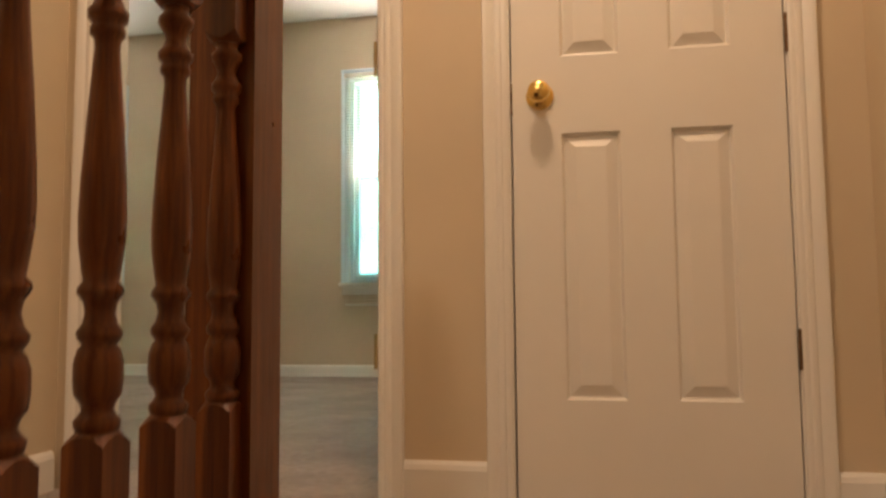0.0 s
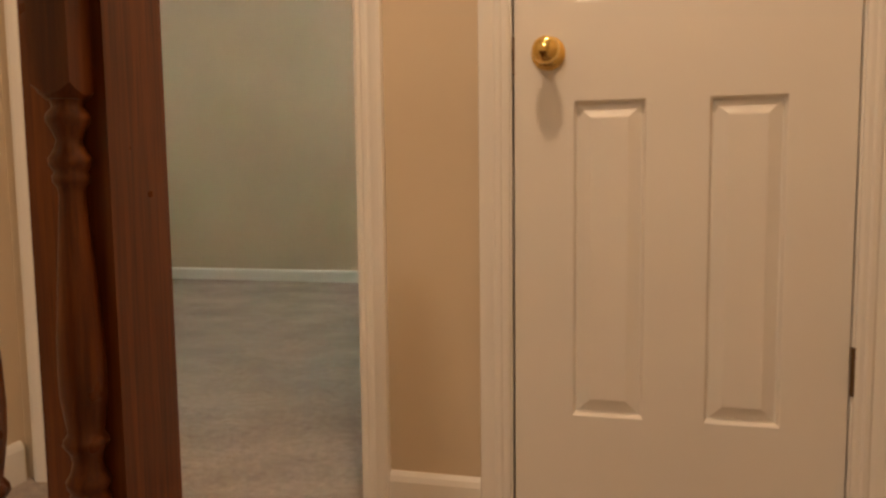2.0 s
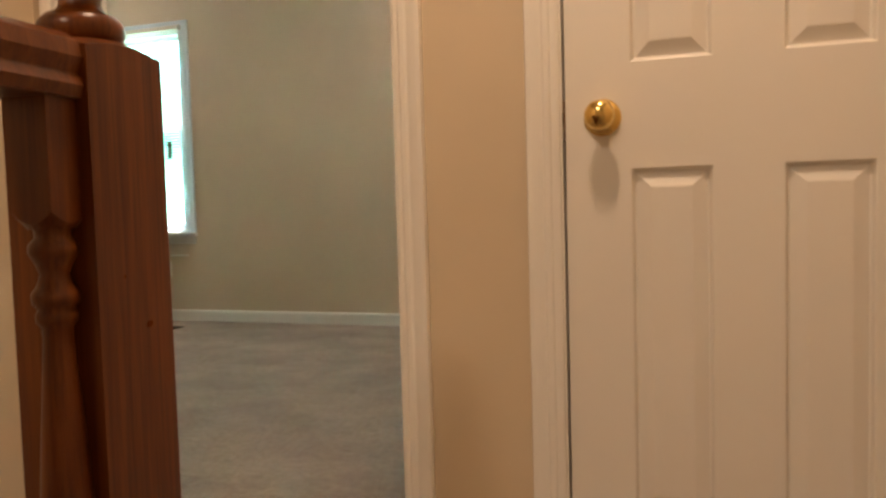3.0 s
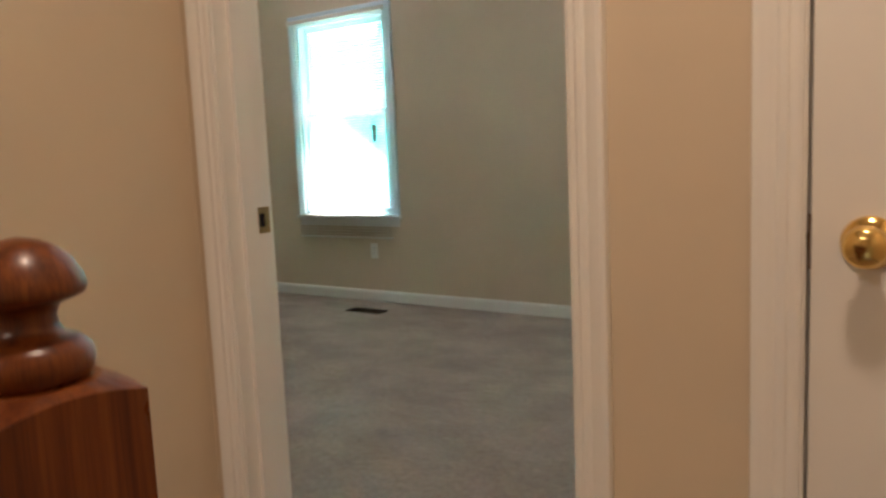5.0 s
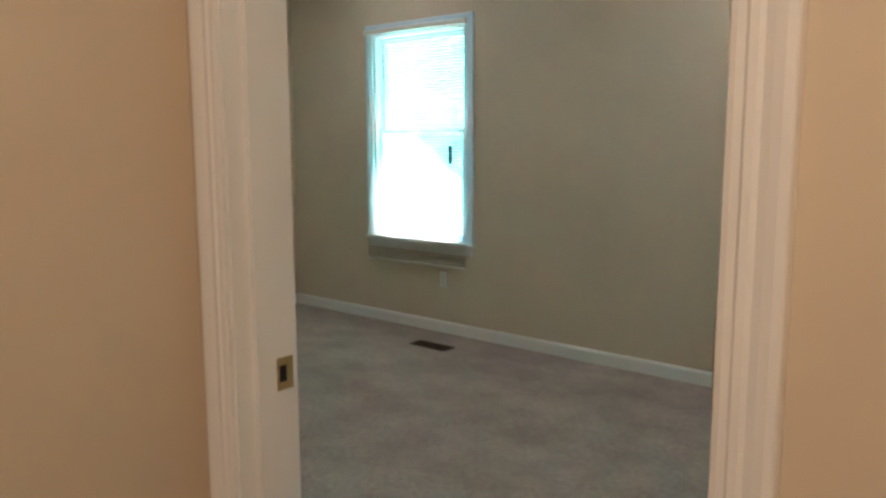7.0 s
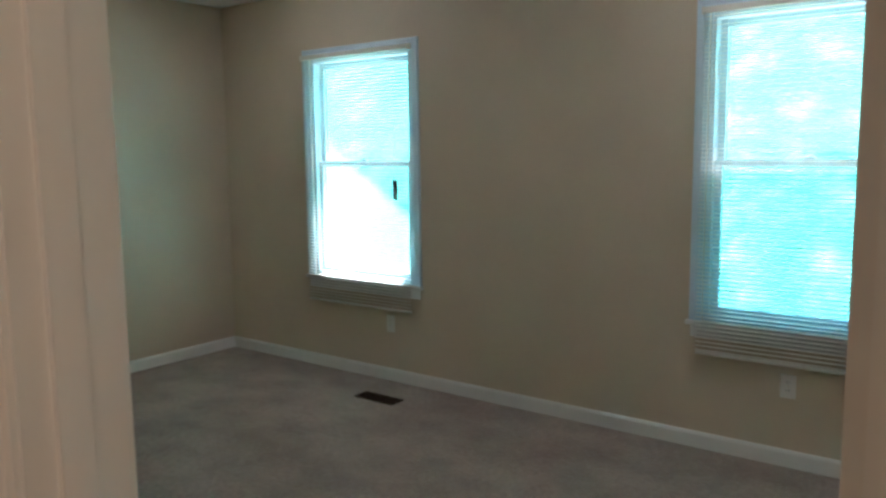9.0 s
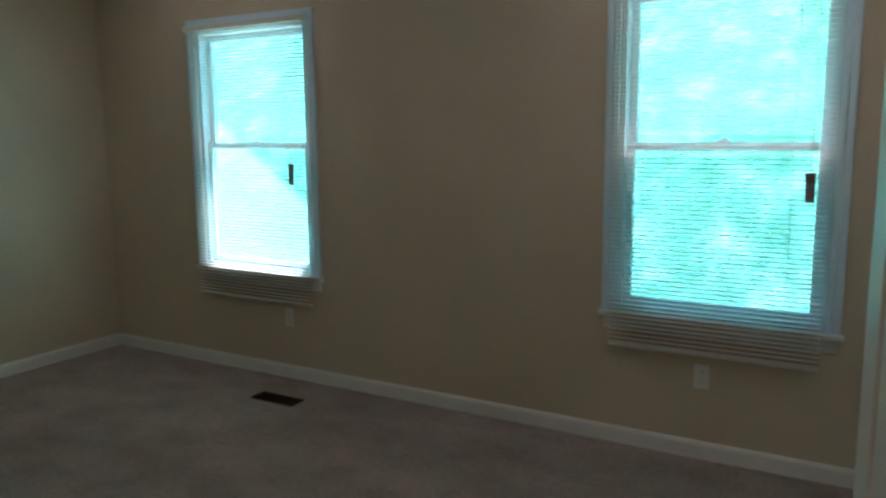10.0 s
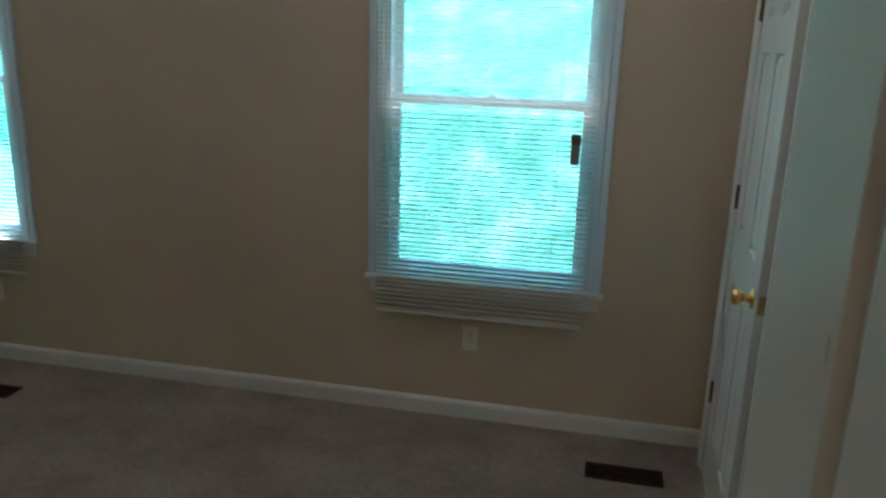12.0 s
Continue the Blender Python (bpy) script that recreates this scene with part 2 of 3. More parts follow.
# ---------------------------------------------------------------- the plan
X_LEFT, X_RIGHT = -1.195, 0.79          # hall side walls
DOOR_L, DOOR_R = -1.095, -0.323        # bedroom doorway, inside the jambs
CLO_L, CLO_R = 0.004, 0.626              # hall closet door
T = 0.118                              # wall thickness
BED_L, BED_R, BED_Y = -5.165, -0.065, 3.41
CEIL = 2.59
DOOR_H = 2.04
NOSE_Y = -0.76                         # top of the stairs
RISE, RUN, STEPS = 0.185, 0.25, 13
LOW = -RISE * (STEPS + 1)
BACK_Y = -5.2
WIN = [(-4.225, -3.335), (-1.502, -0.601)]
WIN_Z0, WIN_Z1, MEET_Z = 0.657, 2.14, 1.43

# floors
f1 = boxes((X_LEFT, X_RIGHT, NOSE_Y, T, -0.24, 0.0), (X_LEFT, -0.235, BACK_Y, NOSE_Y, -0.24, 0.0))
structure(part("floor", f1, CARPET), "worn beige plush carpet on the upstairs landing", "floor")
structure(part("floor", boxes((BED_L, BED_R, T, BED_Y, -0.24, 0.0)), CARPET), "beige grey plush carpet of the empty bedroom, trodden in patches", "floor")
structure(part("floor", boxes((X_LEFT - 0.5, X_RIGHT + 0.1, BACK_Y, -2.0, LOW - 0.2, LOW)), CARPET), "beige carpet at the foot of the stairs", "floor")
# ceilings
structure(part("ceiling", boxes((X_LEFT - T, X_RIGHT + T, BACK_Y - T, 0.0, CEIL, CEIL + 0.15)), CEILING), "white painted ceiling over the landing", "ceiling")
structure(part("ceiling", boxes((BED_L - T, 1.0, 0.0, BED_Y + 0.16, CEIL, CEIL + 0.15)), CEILING), "white painted bedroom ceiling", "ceiling")

# walls
J = 0.02
structure(part("wall_north", boxes(
    (BED_L - T, DOOR_L - J, 0, T, 0, CEIL), (DOOR_L - J, DOOR_R + J, 0, T, DOOR_H + J, CEIL),
    (DOOR_R + J, CLO_L - J, 0, T, 0, CEIL), (CLO_L - J, CLO_R + J, 0, T, DOOR_H + J, CEIL),
    (CLO_R + J, X_RIGHT + T, 0, T, 0, CEIL)), WALL), "beige painted wall between landing and bedroom", "wall")
structure(part("wall_west", boxes((X_LEFT - T, X_LEFT, BACK_Y, 0, -0.24, CEIL)), WALL), "beige painted landing wall with a light switch", "wall")
structure(part("wall_east", boxes((X_RIGHT, X_RIGHT + T, BACK_Y, 0, LOW, CEIL)), WALL), "beige painted wall beside the stairs", "wall")
structure(part("wall_south", boxes((X_LEFT - T, X_RIGHT + T, BACK_Y - T, BACK_Y, LOW, CEIL)), WALL), "beige painted wall at the back of the stairwell", "wall")
structure(part("wall_stairwell", boxes((-0.254, -0.234, -4.0, NOSE_Y - 0.004, LOW, -0.002)), WALL), "beige painted wall under the balustrade", "wall")
structure(part("wall_lower", boxes((X_LEFT - 0.6, X_LEFT - 0.5, BACK_Y, -2.0, LOW, -0.24), (X_LEFT - 0.5, -0.256, -2.1, -2.0, LOW, -0.241)), WALL), "beige painted wall of the lower hall", "wall")
OUT = 0.12
wb = []
xs = [BED_L - T] + [v for w in WIN for v in w] + [BED_R + T + 0.9]
for i in range(0, len(xs), 2):
    wb.append((xs[i], xs[i + 1], BED_Y, BED_Y + OUT, 0, CEIL))
for a, b in WIN:
    wb += [(a, b, BED_Y, BED_Y + OUT, 0, WIN_Z0), (a, b, BED_Y, BED_Y + OUT, WIN_Z1, CEIL)]
structure(part("wall_window", boxes(*wb), WALL), "beige painted bedroom wall with two windows", "wall")
structure(part("wall_bedroom_left", boxes((BED_L - T, BED_L, T, BED_Y, 0, CEIL)), WALL), "beige painted bedroom side wall", "wall")
C2_Y0, C2_Y1 = 2.50, 3.21              # bedroom closet door opening
structure(part("wall_bedroom_right", boxes((BED_R, BED_R + T, T, C2_Y0 - J, 0, CEIL), (BED_R, BED_R + T, C2_Y1 + J, BED_Y, 0, CEIL),
    (BED_R, BED_R + T, C2_Y0 - J, C2_Y1 + J, DOOR_H + J, CEIL)), WALL), "beige painted bedroom wall with a closet door", "wall")
structure(part("wall_closet", boxes((BED_R + T + 0.72, BED_R + T + 0.80, T, BED_Y, -0.1, CEIL), (BED_R + T, BED_R + T + 0.72, 1.2, 1.28, 0, CEIL),
    (BED_R + T, BED_R + T + 0.72, T, BED_Y, -0.14, -0.002)), WALL), "plain closet wall behind the doors", "wall")

# baseboards
BASE = [(0, 0), (0.083, 0), (0.083, 0.004), (0.076, 0.009), (0.066, 0.0125), (0, 0.0135)]


def baseboard(p, q, out, high=1.0):
    """A moulded board on the floor from p to q, with its face towards out."""
    o = Vector((*out, 0))
    a = lambda u, v: Vector((*p, u * high)) + o * v
    b = lambda u, v: Vector((*q, u * high)) + o * v
    return structure(part("baseboard", prism(BASE, a, b), WHITE), "white painted moulded baseboard", "baseboard")


CW = 0.06
baseboard((DOOR_R + CW, 0), (CLO_L - CW, 0), (0, -1), 1.2)
baseboard((CLO_R + CW, 0), (X_RIGHT, 0), (0, -1), 1.2)
baseboard((X_LEFT, -0.016), (X_LEFT, BACK_Y), (1, 0), 1.2)
baseboard((X_RIGHT, -0.014), (X_RIGHT, NOSE_Y), (-1, 0), 1.2)
baseboard((BED_L, BED_Y), (BED_R, BED_Y), (0, -1))
baseboard((BED_L, T), (BED_L, BED_Y - 0.014), (1, 0))
baseboard((BED_L + 0.014, T), (DOOR_L - CW, T), (0, 1))
baseboard((BED_R, T), (BED_R, C2_Y0 - CW - 0.005), (-1, 0))

# door casings and jambs
CAS = [(0.0, 0.0), (0.0, 0.009), (0.006, 0.011), (0.014, 0.011), (0.018, 0.0145), (0.026, 0.0145), (0.031, 0.012), (0.040, 0.0155), (0.050, 0.018), (0.058, 0.018), (0.060, 0.015), (0.060, 0.0)]


def casing(a, b, top, plane, out, axis="x", reveal=0.004, name="trim"):
    """Mitred moulding round an opening from a to b along axis, on a wall plane, facing out (+1 or -1)."""
    bm = bmesh.new()
    rings = []
    for u, v in CAS:
        u += reveal
        pts = [(a - u, 0.0), (a - u, top + u), (b + u, top + u), (b + u, 0.0)]
        rings.append([bm.verts.new((s, plane + out * v, z) if axis == "x" else (plane + out * v, s, z)) for s, z in pts])
    n = len(rings)
    for i in range(n):
        for k in range(3):
            bm.faces.new((rings[i][k], rings[(i + 1) % n][k], rings[(i + 1) % n][k + 1], rings[i][k + 1]))
    bm.faces.new([r[0] for r in rings])
    bm.faces.new([r[3] for r in rings][::-1])
    return structure(part(name, bm, WHITE), "white painted moulded door casing", "trim")


def jamb(a, b, top, y0, y1, axis="x"):
    """Jamb boards lining an opening, with a stop bead."""
    def bx(s0, s1, d0, d1, z0, z1):
        return (s0, s1, d0, d1, z0, z1) if axis == "x" else (d0, d1, s0, s1, z0, z1)
    bm = boxes(bx(a - 0.0198, a, y0, y1, 0, top), bx(b, b + 0.0198, y0, y1, 0, top), bx(a - 0.0198, b + 0.0198, y0, y1, top, top + 0.0198))
    return structure(part("trim", bm, WHITE), "white painted door jamb", "trim")


def stop(a, b, top, y0, y1, axis="x"):
    def bx(s0, s1, d0, d1, z0, z1):
        return (s0, s1, d0, d1, z0, z1) if axis == "x" else (d0, d1, s0, s1, z0, z1)
    bm = boxes(bx(a, a + 0.011, y0, y1, 0, top), bx(b - 0.011, b, y0, y1, 0, top), bx(a + 0.011, b - 0.011, y0, y1, top - 0.011, top))
    return structure(part("trim", bm, WHITE), "white painted door stop bead", "trim")


casing(DOOR_L, DOOR_R, DOOR_H, 0.0, -1)
casing(DOOR_L, DOOR_R, DOOR_H, T, 1)
jamb(DOOR_L, DOOR_R, DOOR_H, -0.001, T + 0.001)
stop(DOOR_L, DOOR_R, DOOR_H, 0.034, 0.072)
casing(CLO_L, CLO_R, DOOR_H, 0.0, -1)
jamb(CLO_L, CLO_R, DOOR_H, -0.001, T + 0.001)
stop(CLO_L, CLO_R, DOOR_H, 0.042, 0.075)
casing(C2_Y0, C2_Y1, DOOR_H, BED_R, -1, "y")
jamb(C2_Y0, C2_Y1, DOOR_H, BED_R - 0.001, BED_R + T + 0.001, "y")


# ---------------------------------------------------------------- doors
def panel_layout(w, h):
    k = w / 0.626
    cols = [(0.116 * k, 0.256 * k), (0.37 * k, 0.51 * k)]
    rows = [(0.23, 0.852), (1.037, 1.655), (1.765, h - 0.125)]
    return cols, rows


def panel_mesh(w, h, depth):
    """A moulded panel: a steep sunk edge, then a slow rise to the raised field; faces -y at y = depth sign."""
    rings = [(0, 0.0), (0.002, 0.001), (0.006, 0.0115), (0.009, 0.0125), (0.033, 0.002), (0.036, 0.0015)]
    verts, faces = [], []
    for i, d in rings:
        verts += [(i, d, i), (w - i, d, i), (w - i, d, h - i), (i, d, h - i)]
    for r in range(len(rings) - 1):
        for k in range(4):
            a, b = 4 * r + k, 4 * r + (k + 1) % 4
            faces.append((a, b, b + 4, a + 4))
    n = 4 * (len(rings) - 1)
    faces.append((n, n + 1, n + 2, n + 3))
    return mesh_of("panel", verts, faces, DOOR_WHITE)


def panel_door(name, w, h, m, label, knob_side="left", thick=0.035):
    """A six-panel door; its own frame: x from hinge or strike edge 0 to w, front face at y = 0 facing -y, z up from its foot."""
    root = empty(name, m)
    tagged(root, label, "door", "", "structure")
    cols, rows = panel_layout(w, h)
    xs = [0] + [v for c in cols for v in c] + [w]
    zs = [0] + [v for r in rows for v in r] + [h]
    bm = bmesh.new()
    for y in (0.0, thick):
        grid = [[bm.verts.new((x, y, z)) for z in zs] for x in xs]
        for i in range(len(xs) - 1):
            for k in range(len(zs) - 1):
                if i % 2 == 1 and k % 2 == 1:
                    continue
                bm.faces.new((grid[i][k], grid[i + 1][k], grid[i + 1][k + 1], grid[i][k + 1]))
    def side(pts):
        bm.faces.new([bm.verts.new(p) for p in pts])
    side([(0, 0, 0), (0, thick, 0), (0, thick, h), (0, 0, h)])
    side([(w, 0, 0), (w, thick, 0), (w, thick, h), (w, 0, h)])
    side([(0, 0, 0), (w, 0, 0), (w, thick, 0), (0, thick, 0)])
    side([(0, 0, h), (w, 0, h), (w, thick, h), (0, thick, h)])
    bmesh.ops.remove_doubles(bm, verts=bm.verts, dist=0.00005)
    part("slab", bm, DOOR_WHITE, root)
    for x0, x1 in cols:
        for z0, z1 in rows:
            me = panel_mesh(x1 - x0, z1 - z0, 1)
            piece("panel", me, root, pose(x0, 0, z0))
            piece("panel", me, root, pose(x1, thick, z0, 0, 0, 180))
    return root


KNOB = [(0.033, 0), (0.033, 0.002), (0.031, 0.005), (0.022, 0.009), (0.013, 0.012), (0.0115, 0.018), (0.012, 0.026), (0.016, 0.031), (0.0225, 0.036), (0.0258, 0.043),
        (0.0262, 0.049), (0.0245, 0.055), (0.019, 0.0605), (0.010, 0.063), (0.002, 0.0635)]


def knob(parent, x, y, z, direction):
    """A round brass knob on its rose, pointing along -y (direction -1) or +y."""
    k = part("knob", moved(lathe(KNOB, 28), pose(0, 0, 0, 90 if direction < 0 else -90)), BRASS, parent, "polished brass knob")
    k.location = (x, y, z)
    return k


HINGE = mesh_of("hinge", *[list(v) for v in (lambda n: ([(0.0065 * math.cos(2 * math.pi * k / n), 0.0065 * math.sin(2 * math.pi * k / n), z) for z in (0, 0.089) for k in range(n)],
    [(k, (k + 1) % n, n + (k + 1) % n, n + k) for k in range(n)] + [tuple(range(n)), tuple(range(n, 2 * n))]))(10)], HINGE_METAL)

HINGE_PAINTED = HINGE.copy()
HINGE_PAINTED.materials[0] = DULL_BRASS

d1 = panel_door("door_1", CLO_R - CLO_L - 0.008, 2.03, pose(CLO_L + 0.005, 0.004, 0.012), "closed white six-panel closet door with a brass knob")
knob(d1, 0.066, 0.0, 0.943, -1)
for z in (0.302, 1.01, 1.75):
    hg = piece("hinge", HINGE, d1, pose(CLO_R - CLO_L - 0.001, -0.006, z))
lp = part("latch_plate", boxes((-0.0036, -0.0004, -0.003, 0.02, 0.907, 0.978)), HINGE_METAL, d1, "dark brown brass latch plate")
part("latch", boxes((-0.0044, -0.0037, -0.0045, 0.014, 0.933, 0.955), bevel=0.0003), DARK, lp, "dark latch bolt")

# bedroom door, hinged on the right jamb and swung into the room
BED_DOOR_W = DOOR_R - DOOR_L - 0.006
BED_DOOR_TURN = 95.0
d2 = panel_door("door_2", BED_DOOR_W, 2.03, pose(DOOR_R - 0.034, T + 0.004, 0.012, 0, 0, BED_DOOR_TURN) @ pose(0, -0.035, 0), "white six-panel bedroom door standing open into the room")
knob(d2, BED_DOOR_W - 0.066, 0.0, 0.943, -1)
knob(d2, BED_DOOR_W - 0.066, 0.035, 0.943, 1)
for z in (0.29, 1.06, 1.75):
    piece("hinge", HINGE_PAINTED, d2, pose(-0.003, 0.040, z))

part("door_bump", boxes((0.633, 0.640, 0.0352, 0.0368, 1.460, 1.482), bevel=0.0007), DOOR_WHITE, d2, "small raised white bump")

# bedroom closet door, ajar, hinged beside the window wall
W3 = C2_Y1 - C2_Y0 - 0.006
d3 = panel_door("door_3", W3, 2.03, pose(BED_R - 0.004, C2_Y1 - 0.003, 0.012, 0, 0, -92.6), "white six-panel closet door left slightly ajar")
knob(d3, W3 - 0.066, 0.0, 0.943, -1)
part("latch_plate", boxes((W3 - 0.0005, W3 + 0.0015, 0.006, 0.029, 0.914, 0.971)), DULL_BRASS, d3, "dark brass latch plate")
for z in (0.30, 1.09, 1.76):
    piece("hinge", HINGE, d3, pose(0.0, -0.006, z))

# strike plate in the bedroom doorway
sp = empty("strike_plate", pose(DOOR_L, 0.092, 0.932))
tagged(sp, "brass strike plate let into the white door jamb", "strike plate")
part("plate", boxes((-0.001, 0.0012, -0.015, -0.007, 0, 0.057), (-0.001, 0.0012, 0.008, 0.022, 0, 0.057), (-0.001, 0.0012, -0.007, 0.008, 0, 0.014), (-0.001, 0.0012, -0.007, 0.008, 0.043, 0.057)), DULL_BRASS, sp)
part("latch_hole", boxes((-0.0009, 0.0006, -0.007, 0.008, 0.014, 0.043)), DARK, sp, "black inset standing for the shaded latch hole")


# ---------------------------------------------------------------- windows
def window(n, a, b):
    """A vinyl double-hung window with inside casing, stool and two sashes."""
    root = empty("window_%d" % n, pose((a + b) / 2, BED_Y, WIN_Z0))
    tagged(root, "white double-hung window in a painted casing", "window", "windows of the bedroom", "structure")
    w, h, meet = (b - a) / 2, WIN_Z1 - WIN_Z0, MEET_Z - WIN_Z0
    # casing
    bm = bmesh.new()
    rings = []
    for u, v in CAS:
        u += 0.002
        rings.append([bm.verts.new(p) for p in ((-w - u, -v, 0.0), (-w - u, -v, h + u), (w + u, -v, h + u), (w + u, -v, 0.0))])
    k = len(rings)
    for i in range(k):
        for j in range(3):
            bm.faces.new((rings[i][j], rings[(i + 1) % k][j], rings[(i + 1) % k][j + 1], rings[i][j + 1]))
    bm.faces.new([r[0] for r in rings])
    bm.faces.new([r[3] for r in rings][::-1])
    part("window_casing", bm, VINYL_BLUE_CAST, root)
    part("window_sill", boxes((-w - 0.075, w + 0.075, -0.034, -0.0005, -0.024, -0.0005), bevel=0.004), WHITE, root, "white painted stool with short ears")
    part("apron", boxes((-w - 0.055, w + 0.055, -0.013, -0.0005, -0.085, -0.0245), bevel=0.003), WHITE, root)
    fr = 0.028
    part("window_frame", boxes((-w, -w + fr, 0.004, 0.10, 0, h), (w - fr, w, 0.004, 0.10, 0, h), (-w + fr, w - fr, 0.004, 0.10, h - fr, h), (-w + fr, w - fr, 0.004, 0.10, 0, fr)), VINYL_BLUE_CAST, root)
    s = 0.036
    def sash(name, z0, z1, y):
        x0, x1 = -w + fr + 0.001, w - fr - 0.001
        ob = part(name, boxes((x0, x0 + s, y, y + 0.03, z0, z1), (x1 - s, x1, y, y + 0.03, z0, z1), (x0 + s, x1 - s, y, y + 0.03, z0, z0 + s), (x0 + s, x1 - s, y, y + 0.03, z1 - s, z1), bevel=0.003), VINYL_BLUE_CAST, root)
        g = part("pane", boxes((x0 + s - 0.004, x1 - s + 0.004, y + 0.013, y + 0.017, z0 + s - 0.004, z1 - s + 0.004)), GLASS, ob, "glass pane tinted for the cool cast of daylight")
        g.visible_shadow = False
        return ob
    low = sash("lower_sash", fr + 0.001, meet + 0.018, 0.030)
    sash("upper_sash", meet - 0.018, h - fr - 0.001, 0.064)
    sf = part("screen_frame", boxes((-w + 0.004, -w + 0.018, 0.104, 0.112, 0.004, h - 0.004), (w - 0.018, w - 0.004, 0.104, 0.112, 0.004, h - 0.004),
        (-w + 0.018, w - 0.018, 0.104, 0.112, 0.004, 0.018), (-w + 0.018, w - 0.018, 0.104, 0.112, h - 0.018, h - 0.004)), VINYL_BLUE_CAST, root, "white aluminium screen frame")
    part("screen_mesh", boxes((-w + 0.0175, w - 0.0175, 0.1078, 0.1082, 0.0175, h - 0.0175)), SCREEN, sf, "pale insect mesh")
    part("sash_lock", boxes((-0.028, 0.028, 0.033, 0.056, meet + 0.0185, meet + 0.026), (-0.008, 0.022, 0.028, 0.044, meet + 0.026, meet + 0.036), bevel=0.002), VINYL_BLUE_CAST, low)
    return root


for i, (a, b) in enumerate(WIN):
    window(i + 1, a, b)


def blind(a, b, bottom, tag_x, tilt):
    """A lowered mini-blind hung in front of the casing, slats open."""
    w = (b - a) / 2 + 0.0
    root = empty("mini_blind", pose((a + b) / 2, BED_Y - 0.040, 0))
    tagged(root, "cream mini-blind lowered past the sill with open slats", "window blind", "blinds in the bedroom")
    top = WIN_Z1 + 0.02
    part("head_rail", boxes((-w, w, -0.014, 0.016, top - 0.028, top), bevel=0.002), SLAT, root)
    part("bracket", boxes((-w - 0.006, -w - 0.0005, -0.016, 0.022, top - 0.032, top + 0.003)), SLAT, root)
    part("bracket", boxes((w + 0.0005, w + 0.006, -0.016, 0.022, top - 0.032, top + 0.003)), SLAT, root)
    prof = [(-0.0125, 0.0), (-0.006, 0.0015), (0, 0.002), (0.006, 0.0015), (0.0125, 0.0)]
    th = 0.0005
    n = len(prof)
    verts = [(x, y, z + d) for x in (-w + 0.003, w - 0.003) for d in (0, -th) for y, z in prof]
    faces = []
    for d in (0, 1):
        for i in range(n - 1):
            p, q = d * n + i, 2 * n + d * n + i
            faces.append((p, p + 1, q + 1, q))
    for base in (0, 2 * n):
        faces += [tuple([base + i for i in range(n)] + [base + 2 * n - 1 - i for i in range(n)])]
    faces += [(0, 2 * n, 3 * n, n), (n - 1, 2 * n - 1, 4 * n - 1, 3 * n - 1)]
    me = mesh_of("slat", verts, faces, SLAT)
    z = top - 0.045
    pitch = 0.0205
    rnd = random.Random(5)
    while z > bottom + 0.02:
        piece("slat", me, root, pose(0, 0, z, tilt + rnd.uniform(-1.5, 1.5), 0, 0))
        z -= pitch
    part("bottom_rail", boxes((-w + 0.003, w - 0.003, -0.011, 0.011, bottom, bottom + 0.013), bevel=0.003), SLAT, root)
    for x in (-w * 0.68, w * 0.68):
        part("ladder_cord", boxes((x - 0.0006, x + 0.0006, -0.0135, -0.0125, bottom + 0.01, top - 0.02), (x - 0.0006, x + 0.0006, 0.0125, 0.0135, bottom + 0.01, top - 0.02)), CORD, root)
    part("tilt_wand", moved(lathe([(0.003, -0.95), (0.004, -0.93), (0.003, -0.9), (0.003, -0.01), (0.002, 0)], 8), pose(-w + 0.05, -0.022, top - 0.03)), VINYL_BLUE_CAST, root, "clear plastic tilt wand")
    tg = part("warning_tag", boxes((tag_x - 0.018, tag_x + 0.018, -0.0185, -0.0178, 1.205, 1.29)), TAG_GREY, root, "small grey card tag")
    part("tag_head", boxes((tag_x - 0.02, tag_x + 0.02, -0.0192, -0.0186, 1.287, 1.327)), TAG_BROWN, tg, "dark brown band of the tag")
    part("tag_cord", boxes((tag_x - 0.001, tag_x + 0.001, -0.019, -0.017, 1.325, top - 0.02)), CORD, root)
    return root


blind(-4.26, -3.325, 0.483, 0.36, -2)
blind(-1.522, -0.609, 0.495, 0.38, 2)


# ---------------------------------------------------------------- balustrade and stairs
RAIL_X = -0.276


def square_block(bm, s, z0, z1, top_cut=0.0, bottom_cut=0.0, seg=6):
    """A square block whose ends are turned round, so that each face closes in a shallow arch."""
    rim = []
    for k in range(4):
        c, d = ((-1, -1), (1, -1), (1, 1), (-1, 1))[k], ((1, -1), (1, 1), (-1, 1), (-1, -1))[k]
        rim += [(s * (c[0] + (d[0] - c[0]) * i / seg), s * (c[1] + (d[1] - c[1]) * i / seg)) for i in range(seg)]
    n = len(rim)
    def edge(z, cut):
        return [bm.verts.new((x, y, z + cut * (math.hypot(x, y) - s))) for x, y in rim]
    def disc(z, r):
        return [bm.verts.new((x / math.hypot(x, y) * r, y / math.hypot(x, y) * r, z)) for x, y in rim]
    lv = [disc(z0 - 0.004, s * 0.84), edge(z0, bottom_cut)] if bottom_cut else [edge(z0, 0)]
    lv += [edge(z1, -top_cut), disc(z1 + 0.004, s * 0.84)] if top_cut else [edge(z1, 0)]
    for a, b in zip(lv, lv[1:]):
        for k in range(n):
            bm.faces.new((a[k], a[(k + 1) % n], b[(k + 1) % n], b[k]))
    bm.faces.new(lv[0][::-1])
    bm.faces.new(lv[-1])
    return bm


